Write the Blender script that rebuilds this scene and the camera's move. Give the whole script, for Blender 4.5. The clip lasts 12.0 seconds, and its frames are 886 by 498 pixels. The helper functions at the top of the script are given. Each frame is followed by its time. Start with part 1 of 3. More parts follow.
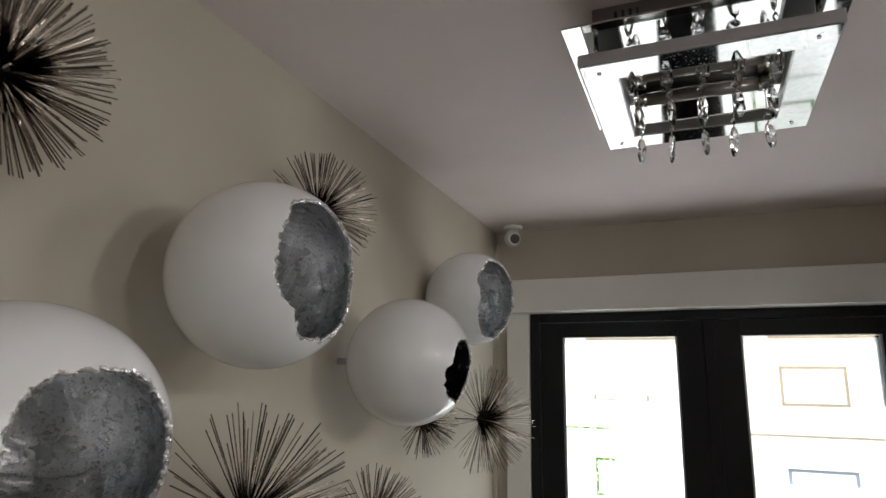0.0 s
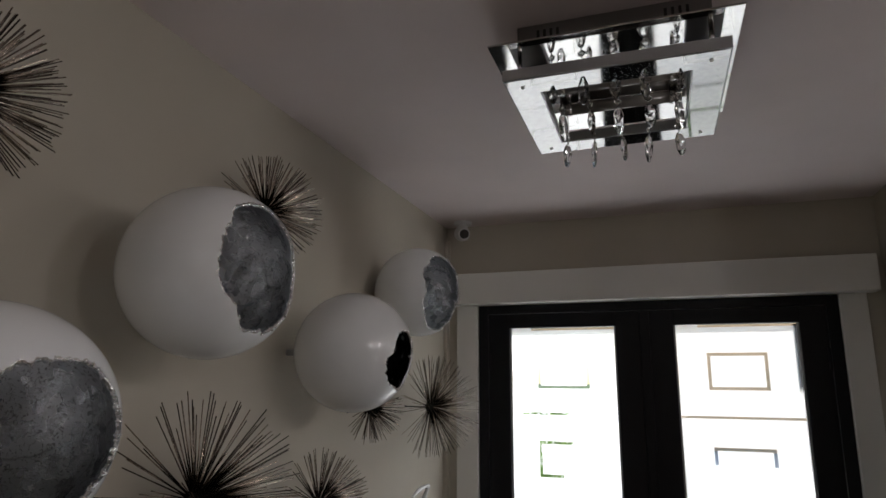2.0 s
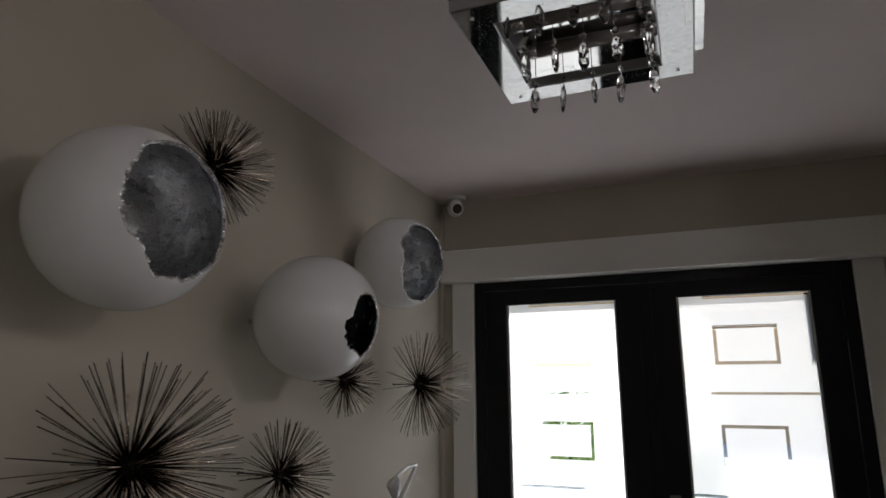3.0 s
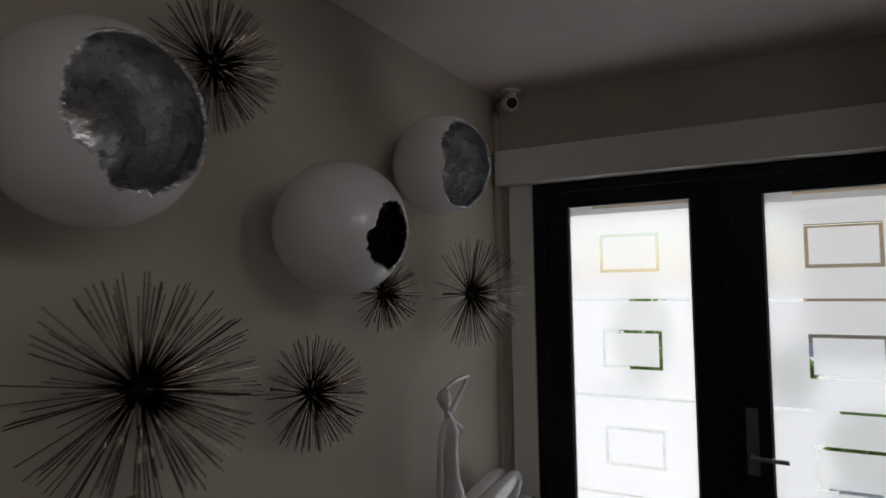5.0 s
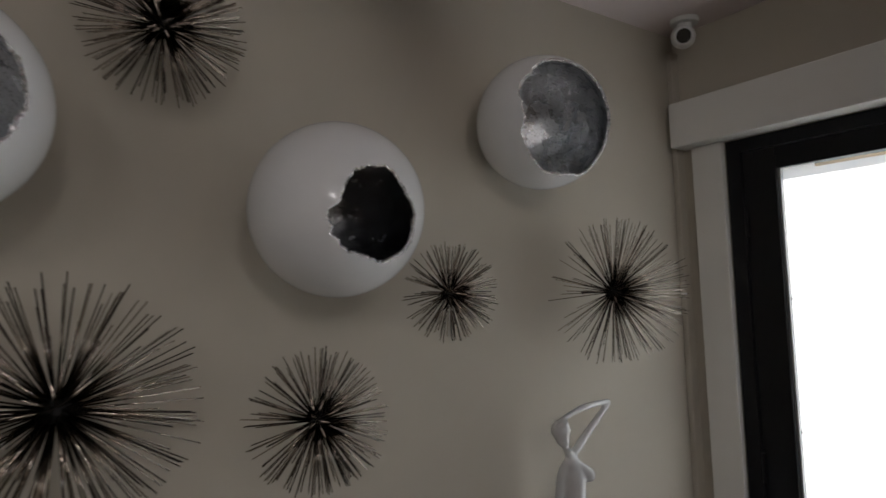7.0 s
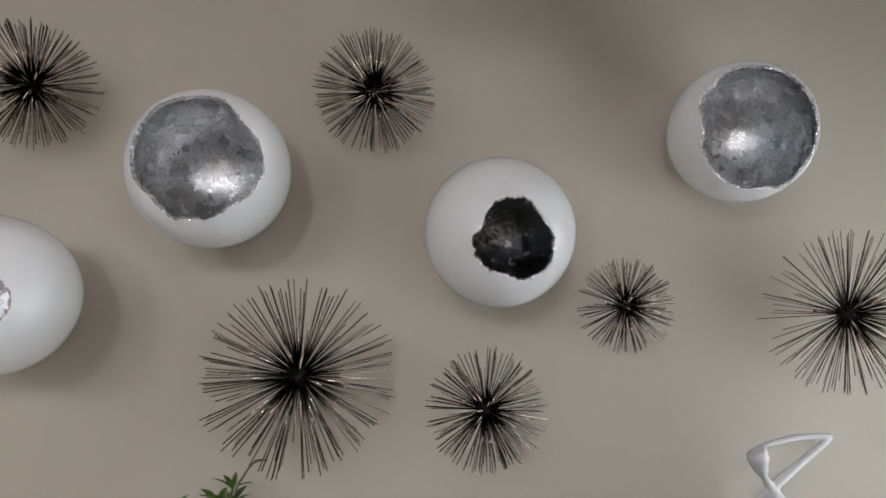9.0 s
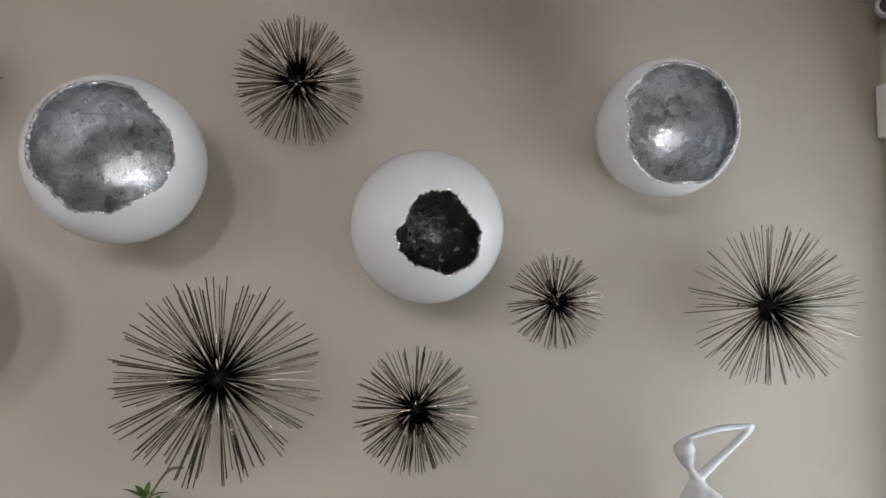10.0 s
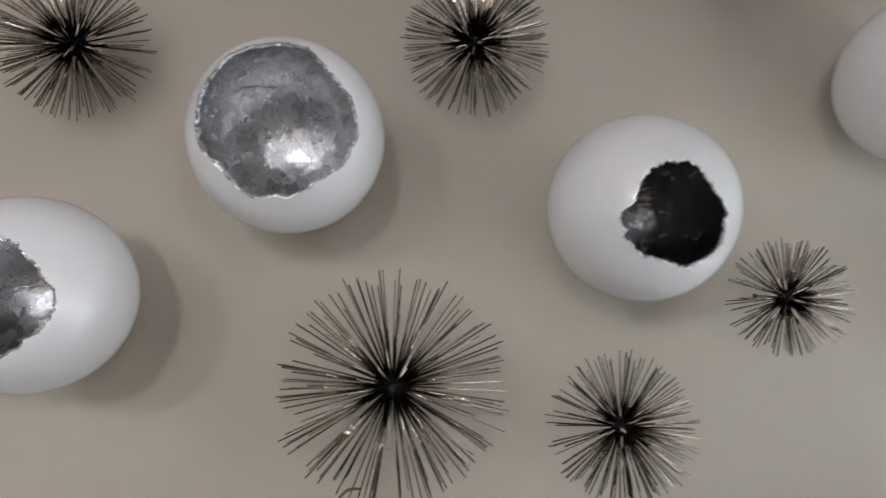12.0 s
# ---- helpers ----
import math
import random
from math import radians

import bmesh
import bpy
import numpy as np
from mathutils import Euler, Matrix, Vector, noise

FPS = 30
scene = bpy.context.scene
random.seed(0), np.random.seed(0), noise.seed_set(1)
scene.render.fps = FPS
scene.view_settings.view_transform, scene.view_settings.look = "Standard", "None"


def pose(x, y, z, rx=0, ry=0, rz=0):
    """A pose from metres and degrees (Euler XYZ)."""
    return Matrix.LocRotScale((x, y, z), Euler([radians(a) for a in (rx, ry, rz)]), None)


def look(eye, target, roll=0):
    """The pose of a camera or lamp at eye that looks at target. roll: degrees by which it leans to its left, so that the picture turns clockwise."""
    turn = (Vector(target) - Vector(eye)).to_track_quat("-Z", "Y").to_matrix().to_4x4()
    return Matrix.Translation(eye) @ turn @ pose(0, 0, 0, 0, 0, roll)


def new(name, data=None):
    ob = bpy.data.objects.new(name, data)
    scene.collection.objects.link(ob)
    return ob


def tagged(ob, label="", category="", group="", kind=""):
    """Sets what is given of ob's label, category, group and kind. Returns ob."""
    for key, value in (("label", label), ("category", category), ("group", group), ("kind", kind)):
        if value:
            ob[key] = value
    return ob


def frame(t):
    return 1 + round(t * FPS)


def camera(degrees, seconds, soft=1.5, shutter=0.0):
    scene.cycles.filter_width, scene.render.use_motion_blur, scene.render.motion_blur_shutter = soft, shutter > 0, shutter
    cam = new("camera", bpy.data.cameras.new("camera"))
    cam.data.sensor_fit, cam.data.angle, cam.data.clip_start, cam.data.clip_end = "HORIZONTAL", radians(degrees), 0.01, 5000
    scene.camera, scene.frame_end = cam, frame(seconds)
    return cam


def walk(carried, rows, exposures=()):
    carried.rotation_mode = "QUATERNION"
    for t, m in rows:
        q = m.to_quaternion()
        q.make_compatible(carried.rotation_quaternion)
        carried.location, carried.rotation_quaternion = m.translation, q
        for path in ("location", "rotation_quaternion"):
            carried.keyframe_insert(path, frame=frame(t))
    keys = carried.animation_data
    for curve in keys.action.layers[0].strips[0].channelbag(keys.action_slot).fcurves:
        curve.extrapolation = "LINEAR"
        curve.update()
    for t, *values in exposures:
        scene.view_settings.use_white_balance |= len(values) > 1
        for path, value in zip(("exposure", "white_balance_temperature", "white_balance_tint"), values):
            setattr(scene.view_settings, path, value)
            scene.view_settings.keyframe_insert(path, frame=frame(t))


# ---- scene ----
cam = camera(71.1, 12.0, shutter=0.26)

PATH = [
    (0, (0.893, -2.828, 1.710), (0.146, -1.026, 2.152), 1.2),
    (0.2, (0.911, -2.881, 1.708), (0.172, -1.078, 2.152), 0.7),
    (0.5, (0.944, -2.917, 1.720), (0.266, -1.087, 2.154), 0.8),
    (1, (0.959, -2.919, 1.704), (0.299, -1.077, 2.118), 0.6),
    (1.5, (0.972, -2.906, 1.694), (0.325, -1.060, 2.112), 0.7),
    (2, (0.988, -2.907, 1.701), (0.347, -1.059, 2.119), 0.4),
    (2.5, (1.021, -2.851, 1.658), (0.361, -1.011, 2.080), 0.0),
    (2.8, (1.064, -2.781, 1.630), (0.354, -0.962, 2.054), -0.4),
    (3, (1.097, -2.744, 1.621), (0.375, -0.925, 2.032), -0.3),
    (3.2, (1.120, -2.699, 1.622), (0.394, -0.881, 2.032), -0.1),
    (4.8, (1.141, -2.680, 1.617), (0.206, -0.915, 1.736), -1.0),
    (5, (1.119, -2.540, 1.649), (0.153, -0.792, 1.753), -1.0),
    (5.2, (1.152, -2.454, 1.661), (0.122, -0.742, 1.758), -0.7),
    (5.5, (1.148, -2.304, 1.642), (0.047, -0.637, 1.743), -0.7),
    (5.8, (1.125, -2.160, 1.649), (-0.087, -0.571, 1.721), -0.9),
    (6, (1.124, -2.074, 1.639), (-0.175, -0.557, 1.733), -1.1),
    (6.2, (1.149, -1.994, 1.640), (-0.225, -0.541, 1.724), -1.0),
    (6.5, (1.182, -1.880, 1.634), (-0.288, -0.528, 1.742), -1.9),
    (6.8, (1.208, -1.860, 1.629), (-0.362, -0.626, 1.740), -1.9),
    (7, (1.230, -1.883, 1.625), (-0.394, -0.723, 1.757), -2.2),
    (7.2, (1.283, -1.932, 1.625), (-0.409, -0.876, 1.770), -2.1),
    (7.3, (1.309, -1.953, 1.617), (-0.429, -0.977, 1.778), -2.6),
    (7.5, (1.352, -1.974, 1.635), (-0.465, -1.154, 1.792), -1.7),
    (7.7, (1.379, -1.968, 1.631), (-0.511, -1.336, 1.793), -2.5),
    (9.3, (1.504, -1.588, 1.665), (-0.482, -1.382, 1.783), 0.5),
    (9.5, (1.498, -1.574, 1.655), (-0.471, -1.251, 1.780), 0.3),
    (9.8, (1.478, -1.581, 1.654), (-0.479, -1.193, 1.773), 0.1),
    (10, (1.473, -1.595, 1.652), (-0.487, -1.219, 1.776), -0.2),
    (10.3, (1.436, -1.636, 1.651), (-0.522, -1.256, 1.786), -0.4),
    (10.5, (1.406, -1.649, 1.666), (-0.563, -1.314, 1.765), -0.4),
    (10.8, (1.361, -1.678, 1.651), (-0.612, -1.375, 1.769), -0.0),
    (11, (1.344, -1.684, 1.665), (-0.636, -1.418, 1.761), -0.3),
    (11.3, (1.331, -1.703, 1.667), (-0.649, -1.442, 1.772), -0.2),
    (11.5, (1.334, -1.698, 1.667), (-0.651, -1.483, 1.780), -0.5),
    (11.7, (1.311, -1.738, 1.667), (-0.672, -1.505, 1.782), 0.1),
    (11.9, (1.262, -1.756, 1.671), (-0.731, -1.617, 1.758), -0.2),
    (12, (1.242, -1.785, 1.665), (-0.753, -1.668, 1.751), -0.4),
]
EXPOSURES = [(0, 1.5, 6500, 8), (0.5, 1.2, 6500, 8), (1, 0.94, 6500, 9), (2.5, 0.48, 6500, 13), (3.2, 0.26, 6500, 13), (5, -0.34, 6500, 14), (5.5, -0.32, 6500, 13), (6.5, 0.26, 6500, 12),
             (7.2, 0.93, 6500, 11), (7.5, 1.3, 6330, 5), (7.7, 1.37, 6330, 5), (9.3, 1.94, 6180, 11), (12, 2.02, 6120, 11)]
walk(cam, [(t, look(eye, target, roll)) for t, eye, target, roll in PATH], EXPOSURES)

# ---- world and light ----
world = bpy.data.worlds.new("sky")
scene.world = world
world.use_nodes = True
wn = world.node_tree
sky = wn.nodes.new("ShaderNodeTexSky")
sky.sky_type, sky.sun_disc = "NISHITA", False
SUN_UP, SUN_FROM = radians(48), radians(10)
sky.sun_elevation, sky.sun_rotation = SUN_UP, SUN_FROM
wn.links.new(sky.outputs[0], wn.nodes["Background"].inputs[0])
wn.nodes["Background"].inputs[1].default_value = 0.15

sun = new("sun", bpy.data.lights.new("sun", "SUN"))
sun.data.energy, sun.data.angle, sun.data.color = 5.0, radians(0.5), (1.0, 0.97, 0.92)
sun_way = Vector((math.sin(SUN_FROM) * math.cos(SUN_UP), math.cos(SUN_FROM) * math.cos(SUN_UP), math.sin(SUN_UP)))
sun.matrix_world = look(sun_way * 30, (0, 0, 0))


# ---- materials ----
def material(name, color, rough=0.5, metal=0.0, **extra):
    m = bpy.data.materials.new(name)
    m.use_nodes = True
    b = m.node_tree.nodes["Principled BSDF"]
    b.inputs["Base Color"].default_value = (*color, 1)
    b.inputs["Roughness"].default_value, b.inputs["Metallic"].default_value = rough, metal
    for key, value in extra.items():
        b.inputs[key.replace("_", " ")].default_value = value
    return m


def node(m, kind, **values):
    n = m.node_tree.nodes.new(kind)
    for key, value in values.items():
        n.inputs[key.replace("_", " ")].default_value = value
    return n


def coords(m):
    return node(m, "ShaderNodeTexCoord").outputs["Object"]


def speckle(m, scale, detail=4.0, vec=None):
    n = node(m, "ShaderNodeTexNoise", Scale=scale, Detail=detail)
    m.node_tree.links.new(vec or coords(m), n.inputs["Vector"])
    return n.outputs["Fac"]


def ramp(m, fac, low, high, a=0.3, b=0.7):
    n = m.node_tree.nodes.new("ShaderNodeValToRGB")
    e = n.color_ramp.elements
    e[0].position, e[1].position = a, b
    e[0].color, e[1].color = (*low, 1), (*high, 1)
    m.node_tree.links.new(fac, n.inputs[0])
    return n.outputs[0]


def feed(m, out, socket):
    m.node_tree.links.new(out, m.node_tree.nodes["Principled BSDF"].inputs[socket])


def bumped(m, heights):
    """heights: rows of (fac socket, strength, distance), laid over one another."""
    last = None
    for fac, strength, distance in heights:
        n = node(m, "ShaderNodeBump", Strength=strength, Distance=distance)
        m.node_tree.links.new(fac, n.inputs["Height"])
        if last:
            m.node_tree.links.new(last, n.inputs["Normal"])
        last = n.outputs["Normal"]
    feed(m, last, "Normal")


def shade(c, k):
    return tuple(v * k for v in c)


def painted(name, color, rough, fine=220, bump=0.12, vary=0.05):
    m = material(name, color, rough)
    feed(m, ramp(m, speckle(m, 2.2), shade(color, 1 - vary), shade(color, 1 + vary)), "Base Color")
    bumped(m, [(speckle(m, fine, 2), bump, 0.001), (speckle(m, 6, 2), 0.1, 0.006)])
    return m


PAINT = painted("beige_wall_paint", (0.499, 0.459, 0.389), 0.8)
PAINT.node_tree.nodes["Principled BSDF"].inputs["Specular IOR Level"].default_value = 0.3
CEILING = painted("white_ceiling_paint", (0.735, 0.65, 0.648), 0.8)
TRIM = painted("white_trim_paint", (0.74, 0.73, 0.70), 0.38, 90, 0.06, 0.03)
BLACK = painted("black_door_paint", (0.006, 0.006, 0.008), 0.42, 120, 0.08, 0.3)
BLACK.node_tree.nodes["Principled BSDF"].inputs["Specular IOR Level"].default_value = 0.25
FLOOR_TILE = painted("grey_floor_tile", (0.09, 0.08, 0.07), 0.3, 60, 0.1, 0.12)
GROUT = painted("grey_grout", (0.22, 0.20, 0.18), 0.9)
LACQUER = material("white_gloss_lacquer", (0.84, 0.84, 0.85), 0.34, Coat_Weight=0.8, Coat_Roughness=0.085)
feed(LACQUER, ramp(LACQUER, speckle(LACQUER, 9), (0.80, 0.812, 0.828), (0.855, 0.866, 0.88)), "Base Color")
feed(LACQUER, ramp(LACQUER, speckle(LACQUER, 5, 2), (0.33,) * 3, (0.39,) * 3), "Roughness")
bumped(LACQUER, [(speckle(LACQUER, 9, 0), 0.05, 0.002)])


def leafed(name, low, high, rough):
    """Crinkled metal leaf: overlapping sheets with seams, wrinkles and pits."""
    m = material(name, high, rough, 1.0)
    vec = coords(m)
    warp = node(m, "ShaderNodeTexNoise", Scale=22.0, Detail=3.0)
    m.node_tree.links.new(vec, warp.inputs["Vector"])
    mix = node(m, "ShaderNodeVectorMath")
    mix.operation = "MULTIPLY_ADD"
    m.node_tree.links.new(warp.outputs["Color"], mix.inputs[0])
    mix.inputs[1].default_value = (0.02, 0.02, 0.02)
    m.node_tree.links.new(vec, mix.inputs[2])
    vor = node(m, "ShaderNodeTexVoronoi", Scale=4.6)
    vor.feature = "DISTANCE_TO_EDGE"
    m.node_tree.links.new(mix.outputs[0], vor.inputs["Vector"])
    wrinkle = node(m, "ShaderNodeTexVoronoi", Scale=95.0)
    m.node_tree.links.new(mix.outputs[0], wrinkle.inputs["Vector"])
    line = ramp(m, vor.outputs["Distance"], (0, 0, 0), (1, 1, 1), 0.0, 0.010)
    worn = ramp(m, speckle(m, 13, 2), (0, 0, 0), (1, 1, 1), 0.44, 0.56)
    hide = node(m, "ShaderNodeMixRGB")
    hide.blend_type = "LIGHTEN"
    hide.inputs[0].default_value = 1.0
    m.node_tree.links.new(line, hide.inputs[1])
    m.node_tree.links.new(worn, hide.inputs[2])
    seam = hide.outputs[0]
    dash = node(m, "ShaderNodeVectorMath")
    dash.operation = "MULTIPLY"
    m.node_tree.links.new(mix.outputs[0], dash.inputs[0])
    dash.inputs[1].default_value = (0.6, 1.35, 0.75)
    creased = node(m, "ShaderNodeTexNoise", Scale=215.0, Detail=3.0, Distortion=1.4)
    m.node_tree.links.new(dash.outputs[0], creased.inputs["Vector"])
    pits = ramp(m, creased.outputs["Fac"], low, high, 0.34, 0.45)
    tone = node(m, "ShaderNodeMixRGB")
    tone.blend_type = "MULTIPLY"
    tone.inputs[0].default_value = 0.4
    m.node_tree.links.new(pits, tone.inputs[1])
    m.node_tree.links.new(ramp(m, speckle(m, 16, 3), (0.86, 0.86, 0.86), (1, 1, 1)), tone.inputs[2])
    crack = node(m, "ShaderNodeMixRGB")
    crack.blend_type = "MULTIPLY"
    crack.inputs[0].default_value = 0.35
    m.node_tree.links.new(tone.outputs[0], crack.inputs[1])
    m.node_tree.links.new(seam, crack.inputs[2])
    feed(m, crack.outputs[0], "Base Color")
    feed(m, ramp(m, speckle(m, 35, 4), (rough - 0.07,) * 3, (rough + 0.09,) * 3), "Roughness")
    bumped(m, [(seam, 0.5, 0.0014), (wrinkle.outputs["Distance"], 0.25, 0.0012), (creased.outputs["Fac"], 0.44, 0.0016), (speckle(m, 330, 4), 0.28, 0.0011), (speckle(m, 18, 2), 0.05, 0.003)])
    return m


SILVER = leafed("silver_leaf", (0.30, 0.302, 0.308), (0.68, 0.69, 0.71), 0.27)
DARK_LEAF = leafed("black_metal_leaf", (0.03, 0.03, 0.034), (0.30, 0.297, 0.307), 0.2)
RIM_SILVER = material("bright_silver_leaf", (0.70, 0.70, 0.72), 0.08, 1.0)
feed(RIM_SILVER, ramp(RIM_SILVER, speckle(RIM_SILVER, 120, 2), (0.70, 0.70, 0.71), (0.95, 0.95, 0.96), 0.40, 0.56), "Base Color")
bumped(RIM_SILVER, [(speckle(RIM_SILVER, 160, 4), 0.9, 0.005)])
BRONZE = material("dark_bronze_wire", (0.13, 0.105, 0.09), 0.2, 1.0)
bumped(BRONZE, [(speckle(BRONZE, 14, 1), 0.28, 0.02)])
info = BRONZE.node_tree.nodes.new("ShaderNodeObjectInfo")
feed(BRONZE, ramp(BRONZE, info.outputs["Random"], (0.095, 0.077, 0.064), (0.66, 0.575, 0.49), 0.15, 1.0), "Base Color")
HUB = material("blackened_metal", (0.008, 0.007, 0.006), 0.75)
CHROME = material("polished_chrome", (0.52, 0.515, 0.51), 0.04, 1.0)
feed(CHROME, ramp(CHROME, speckle(CHROME, 70, 5), (0.03,) * 3, (0.10,) * 3), "Roughness")
MIRROR = material("dusty_mirror_plate", (0.33, 0.325, 0.32), 0.05, 1.0)
feed(MIRROR, ramp(MIRROR, speckle(MIRROR, 90, 3), (0.30,) * 3, (0.36,) * 3), "Base Color")
feed(MIRROR, ramp(MIRROR, speckle(MIRROR, 230, 1), (0.05,) * 3, (0.65,) * 3, 0.66, 0.70), "Roughness")
STEEL = painted("brushed_steel", (0.24, 0.235, 0.23), 0.35)
STEEL.node_tree.nodes["Principled BSDF"].inputs["Metallic"].default_value = 1.0
SATIN = painted("satin_aluminium", (0.42, 0.42, 0.43), 0.45)
SATIN.node_tree.nodes["Principled BSDF"].inputs["Metallic"].default_value = 0.6
SLOT = material("dark_slot", (0.01, 0.01, 0.01), 0.8)
CRYSTAL = material("cut_crystal", (0.97, 0.97, 0.97), 0.0, Transmission_Weight=1.0, IOR=1.5)
TUBE_GLASS = painted("opal_tube_glass", (0.20, 0.185, 0.165), 0.2)
PORCELAIN = material("white_glazed_porcelain", (0.50, 0.50, 0.51), 0.08, Coat_Weight=1.0, Coat_Roughness=0.02)
feed(PORCELAIN, ramp(PORCELAIN, speckle(PORCELAIN, 12), (0.58, 0.58, 0.59), (0.66, 0.66, 0.66)), "Base Color")
PLASTIC = material("white_plastic", (0.74, 0.74, 0.73), 0.35)
feed(PLASTIC, ramp(PLASTIC, speckle(PLASTIC, 30), (0.71, 0.71, 0.70), (0.77, 0.77, 0.76)), "Base Color")
LENS = material("black_lens_glass", (0.004, 0.004, 0.005), 0.06, Coat_Weight=1.0)
LEAF = material("green_leaf", (0.06, 0.13, 0.02), 0.42)
feed(LEAF, ramp(LEAF, speckle(LEAF, 30), (0.035, 0.085, 0.012), (0.12, 0.22, 0.035)), "Base Color")
# Paler green than LEAF: sunshine is put into the colour, besides the translucency.
GARDEN_LEAF = material("sunlit_garden_leaf", (0.10, 0.20, 0.04), 0.5)
feed(GARDEN_LEAF, ramp(GARDEN_LEAF, speckle(GARDEN_LEAF, 7), (0.06, 0.13, 0.03), (0.18, 0.30, 0.08)), "Base Color")
through_leaf = node(GARDEN_LEAF, "ShaderNodeBsdfTranslucent", Color=(0.30, 0.48, 0.12, 1))
leaf_mix = node(GARDEN_LEAF, "ShaderNodeMixShader", Fac=0.5)
GARDEN_LEAF.node_tree.links.new(GARDEN_LEAF.node_tree.nodes["Principled BSDF"].outputs[0], leaf_mix.inputs[1])
GARDEN_LEAF.node_tree.links.new(through_leaf.outputs[0], leaf_mix.inputs[2])
GARDEN_LEAF.node_tree.links.new(leaf_mix.outputs[0], GARDEN_LEAF.node_tree.nodes["Material Output"].inputs[0])
STEM = painted("green_brown_stem", (0.10, 0.10, 0.04), 0.6)
SOIL = painted("dark_soil", (0.03, 0.022, 0.015), 0.95)
CONSOLE = painted("dark_console_wood", (0.07, 0.05, 0.038), 0.4, 90, 0.08, 0.2)
STUCCO = painted("tan_stucco", (0.74, 0.54, 0.36), 0.9, 90, 0.4, 0.12)
ROOF = painted("brown_roof_tile", (0.34, 0.23, 0.16), 0.85, 60, 0.4, 0.25)
CONCRETE = painted("pale_concrete", (0.78, 0.76, 0.72), 0.9, 80, 0.3, 0.1)
LAWN = painted("lawn_green", (0.06, 0.11, 0.03), 0.95, 90, 0.5, 0.35)


def frosted(name):
    """Sand-blasted glass: scatters the daylight through."""
    m = bpy.data.materials.new(name)
    m.use_nodes = True
    t = m.node_tree
    out = t.nodes["Material Output"]
    t.nodes.remove(t.nodes["Principled BSDF"])
    tr, di, gl = (t.nodes.new("ShaderNodeBsdf" + k) for k in ("Translucent", "Diffuse", "Glossy"))
    tr.inputs[0].default_value, di.inputs[0].default_value = (0.86, 0.88, 0.88, 1), (0.75, 0.76, 0.76, 1)
    gl.inputs["Roughness"].default_value = 0.35
    one, two = t.nodes.new("ShaderNodeMixShader"), t.nodes.new("ShaderNodeMixShader")
    one.inputs[0].default_value, two.inputs[0].default_value = 0.10, 0.04
    n = t.nodes.new("ShaderNodeTexNoise")
    n.inputs["Scale"].default_value = 3.0
    r = t.nodes.new("ShaderNodeValToRGB")
    r.color_ramp.elements[0].color, r.color_ramp.elements[1].color = (0.90, 0.92, 0.93, 1), (0.96, 0.97, 0.98, 1)
    t.links.new(n.outputs["Fac"], r.inputs[0])
    t.links.new(r.outputs[0], tr.inputs[0])
    re = t.nodes.new("ShaderNodeBsdfRefraction")
    re.inputs["Roughness"].default_value, re.inputs["IOR"].default_value = 0.55, 1.06
    re.inputs["Color"].default_value = (0.95, 0.96, 0.97, 1)
    zero = t.nodes.new("ShaderNodeMixShader")
    zero.inputs[0].default_value = 0.36
    t.links.new(tr.outputs[0], zero.inputs[1])
    t.links.new(re.outputs[0], zero.inputs[2])
    t.links.new(zero.outputs[0], one.inputs[1])
    t.links.new(di.outputs[0], one.inputs[2])
    t.links.new(one.outputs[0], two.inputs[1])
    t.links.new(gl.outputs[0], two.inputs[2])
    t.links.new(two.outputs[0], out.inputs[0])
    return m


def clear_glass(name):
    m = bpy.data.materials.new(name)
    m.use_nodes = True
    t = m.node_tree
    out = t.nodes["Material Output"]
    t.nodes.remove(t.nodes["Principled BSDF"])
    tr, gl, mx = t.nodes.new("ShaderNodeBsdfTransparent"), t.nodes.new("ShaderNodeBsdfGlossy"), t.nodes.new("ShaderNodeMixShader")
    tr.inputs[0].default_value = (0.93, 0.95, 0.94, 1)
    gl.inputs["Roughness"].default_value = 0.02
    mx.inputs[0].default_value = 0.05
    t.links.new(tr.outputs[0], mx.inputs[1])
    t.links.new(gl.outputs[0], mx.inputs[2])
    t.links.new(mx.outputs[0], out.inputs[0])
    return m


FROST, GLASS = frosted("frosted_glass"), clear_glass("clear_glass")


def glowing(name, color, strength):
    m = material(name, (0.8, 0.8, 0.8), 0.4)
    b = m.node_tree.nodes["Principled BSDF"]
    b.inputs["Emission Color"].default_value, b.inputs["Emission Strength"].default_value = (*color, 1), strength
    return m


LIT = glowing("lit_lamp_glass", (1.0, 0.975, 0.96), 9.0)


# ---- building blocks ----
def obj(name, bm, mat, parent=None, label="", smooth=False):
    me = bpy.data.meshes.new(name)
    bm.normal_update()
    bm.to_mesh(me)
    bm.free()
    me.materials.append(mat)
    if smooth:
        me.polygons.foreach_set("use_smooth", [True] * len(me.polygons))
    ob = new(name, me)
    ob.parent = parent
    return tagged(ob, label) if label else ob


def part(name, bm, mat, parent, label="", smooth=False):
    return obj(name, bm, mat, parent, label, smooth)


def thing(name, place, label, category, group=""):
    e = new(name)
    e.empty_display_size = 0.05
    e.location = place
    return tagged(e, label, category, group)


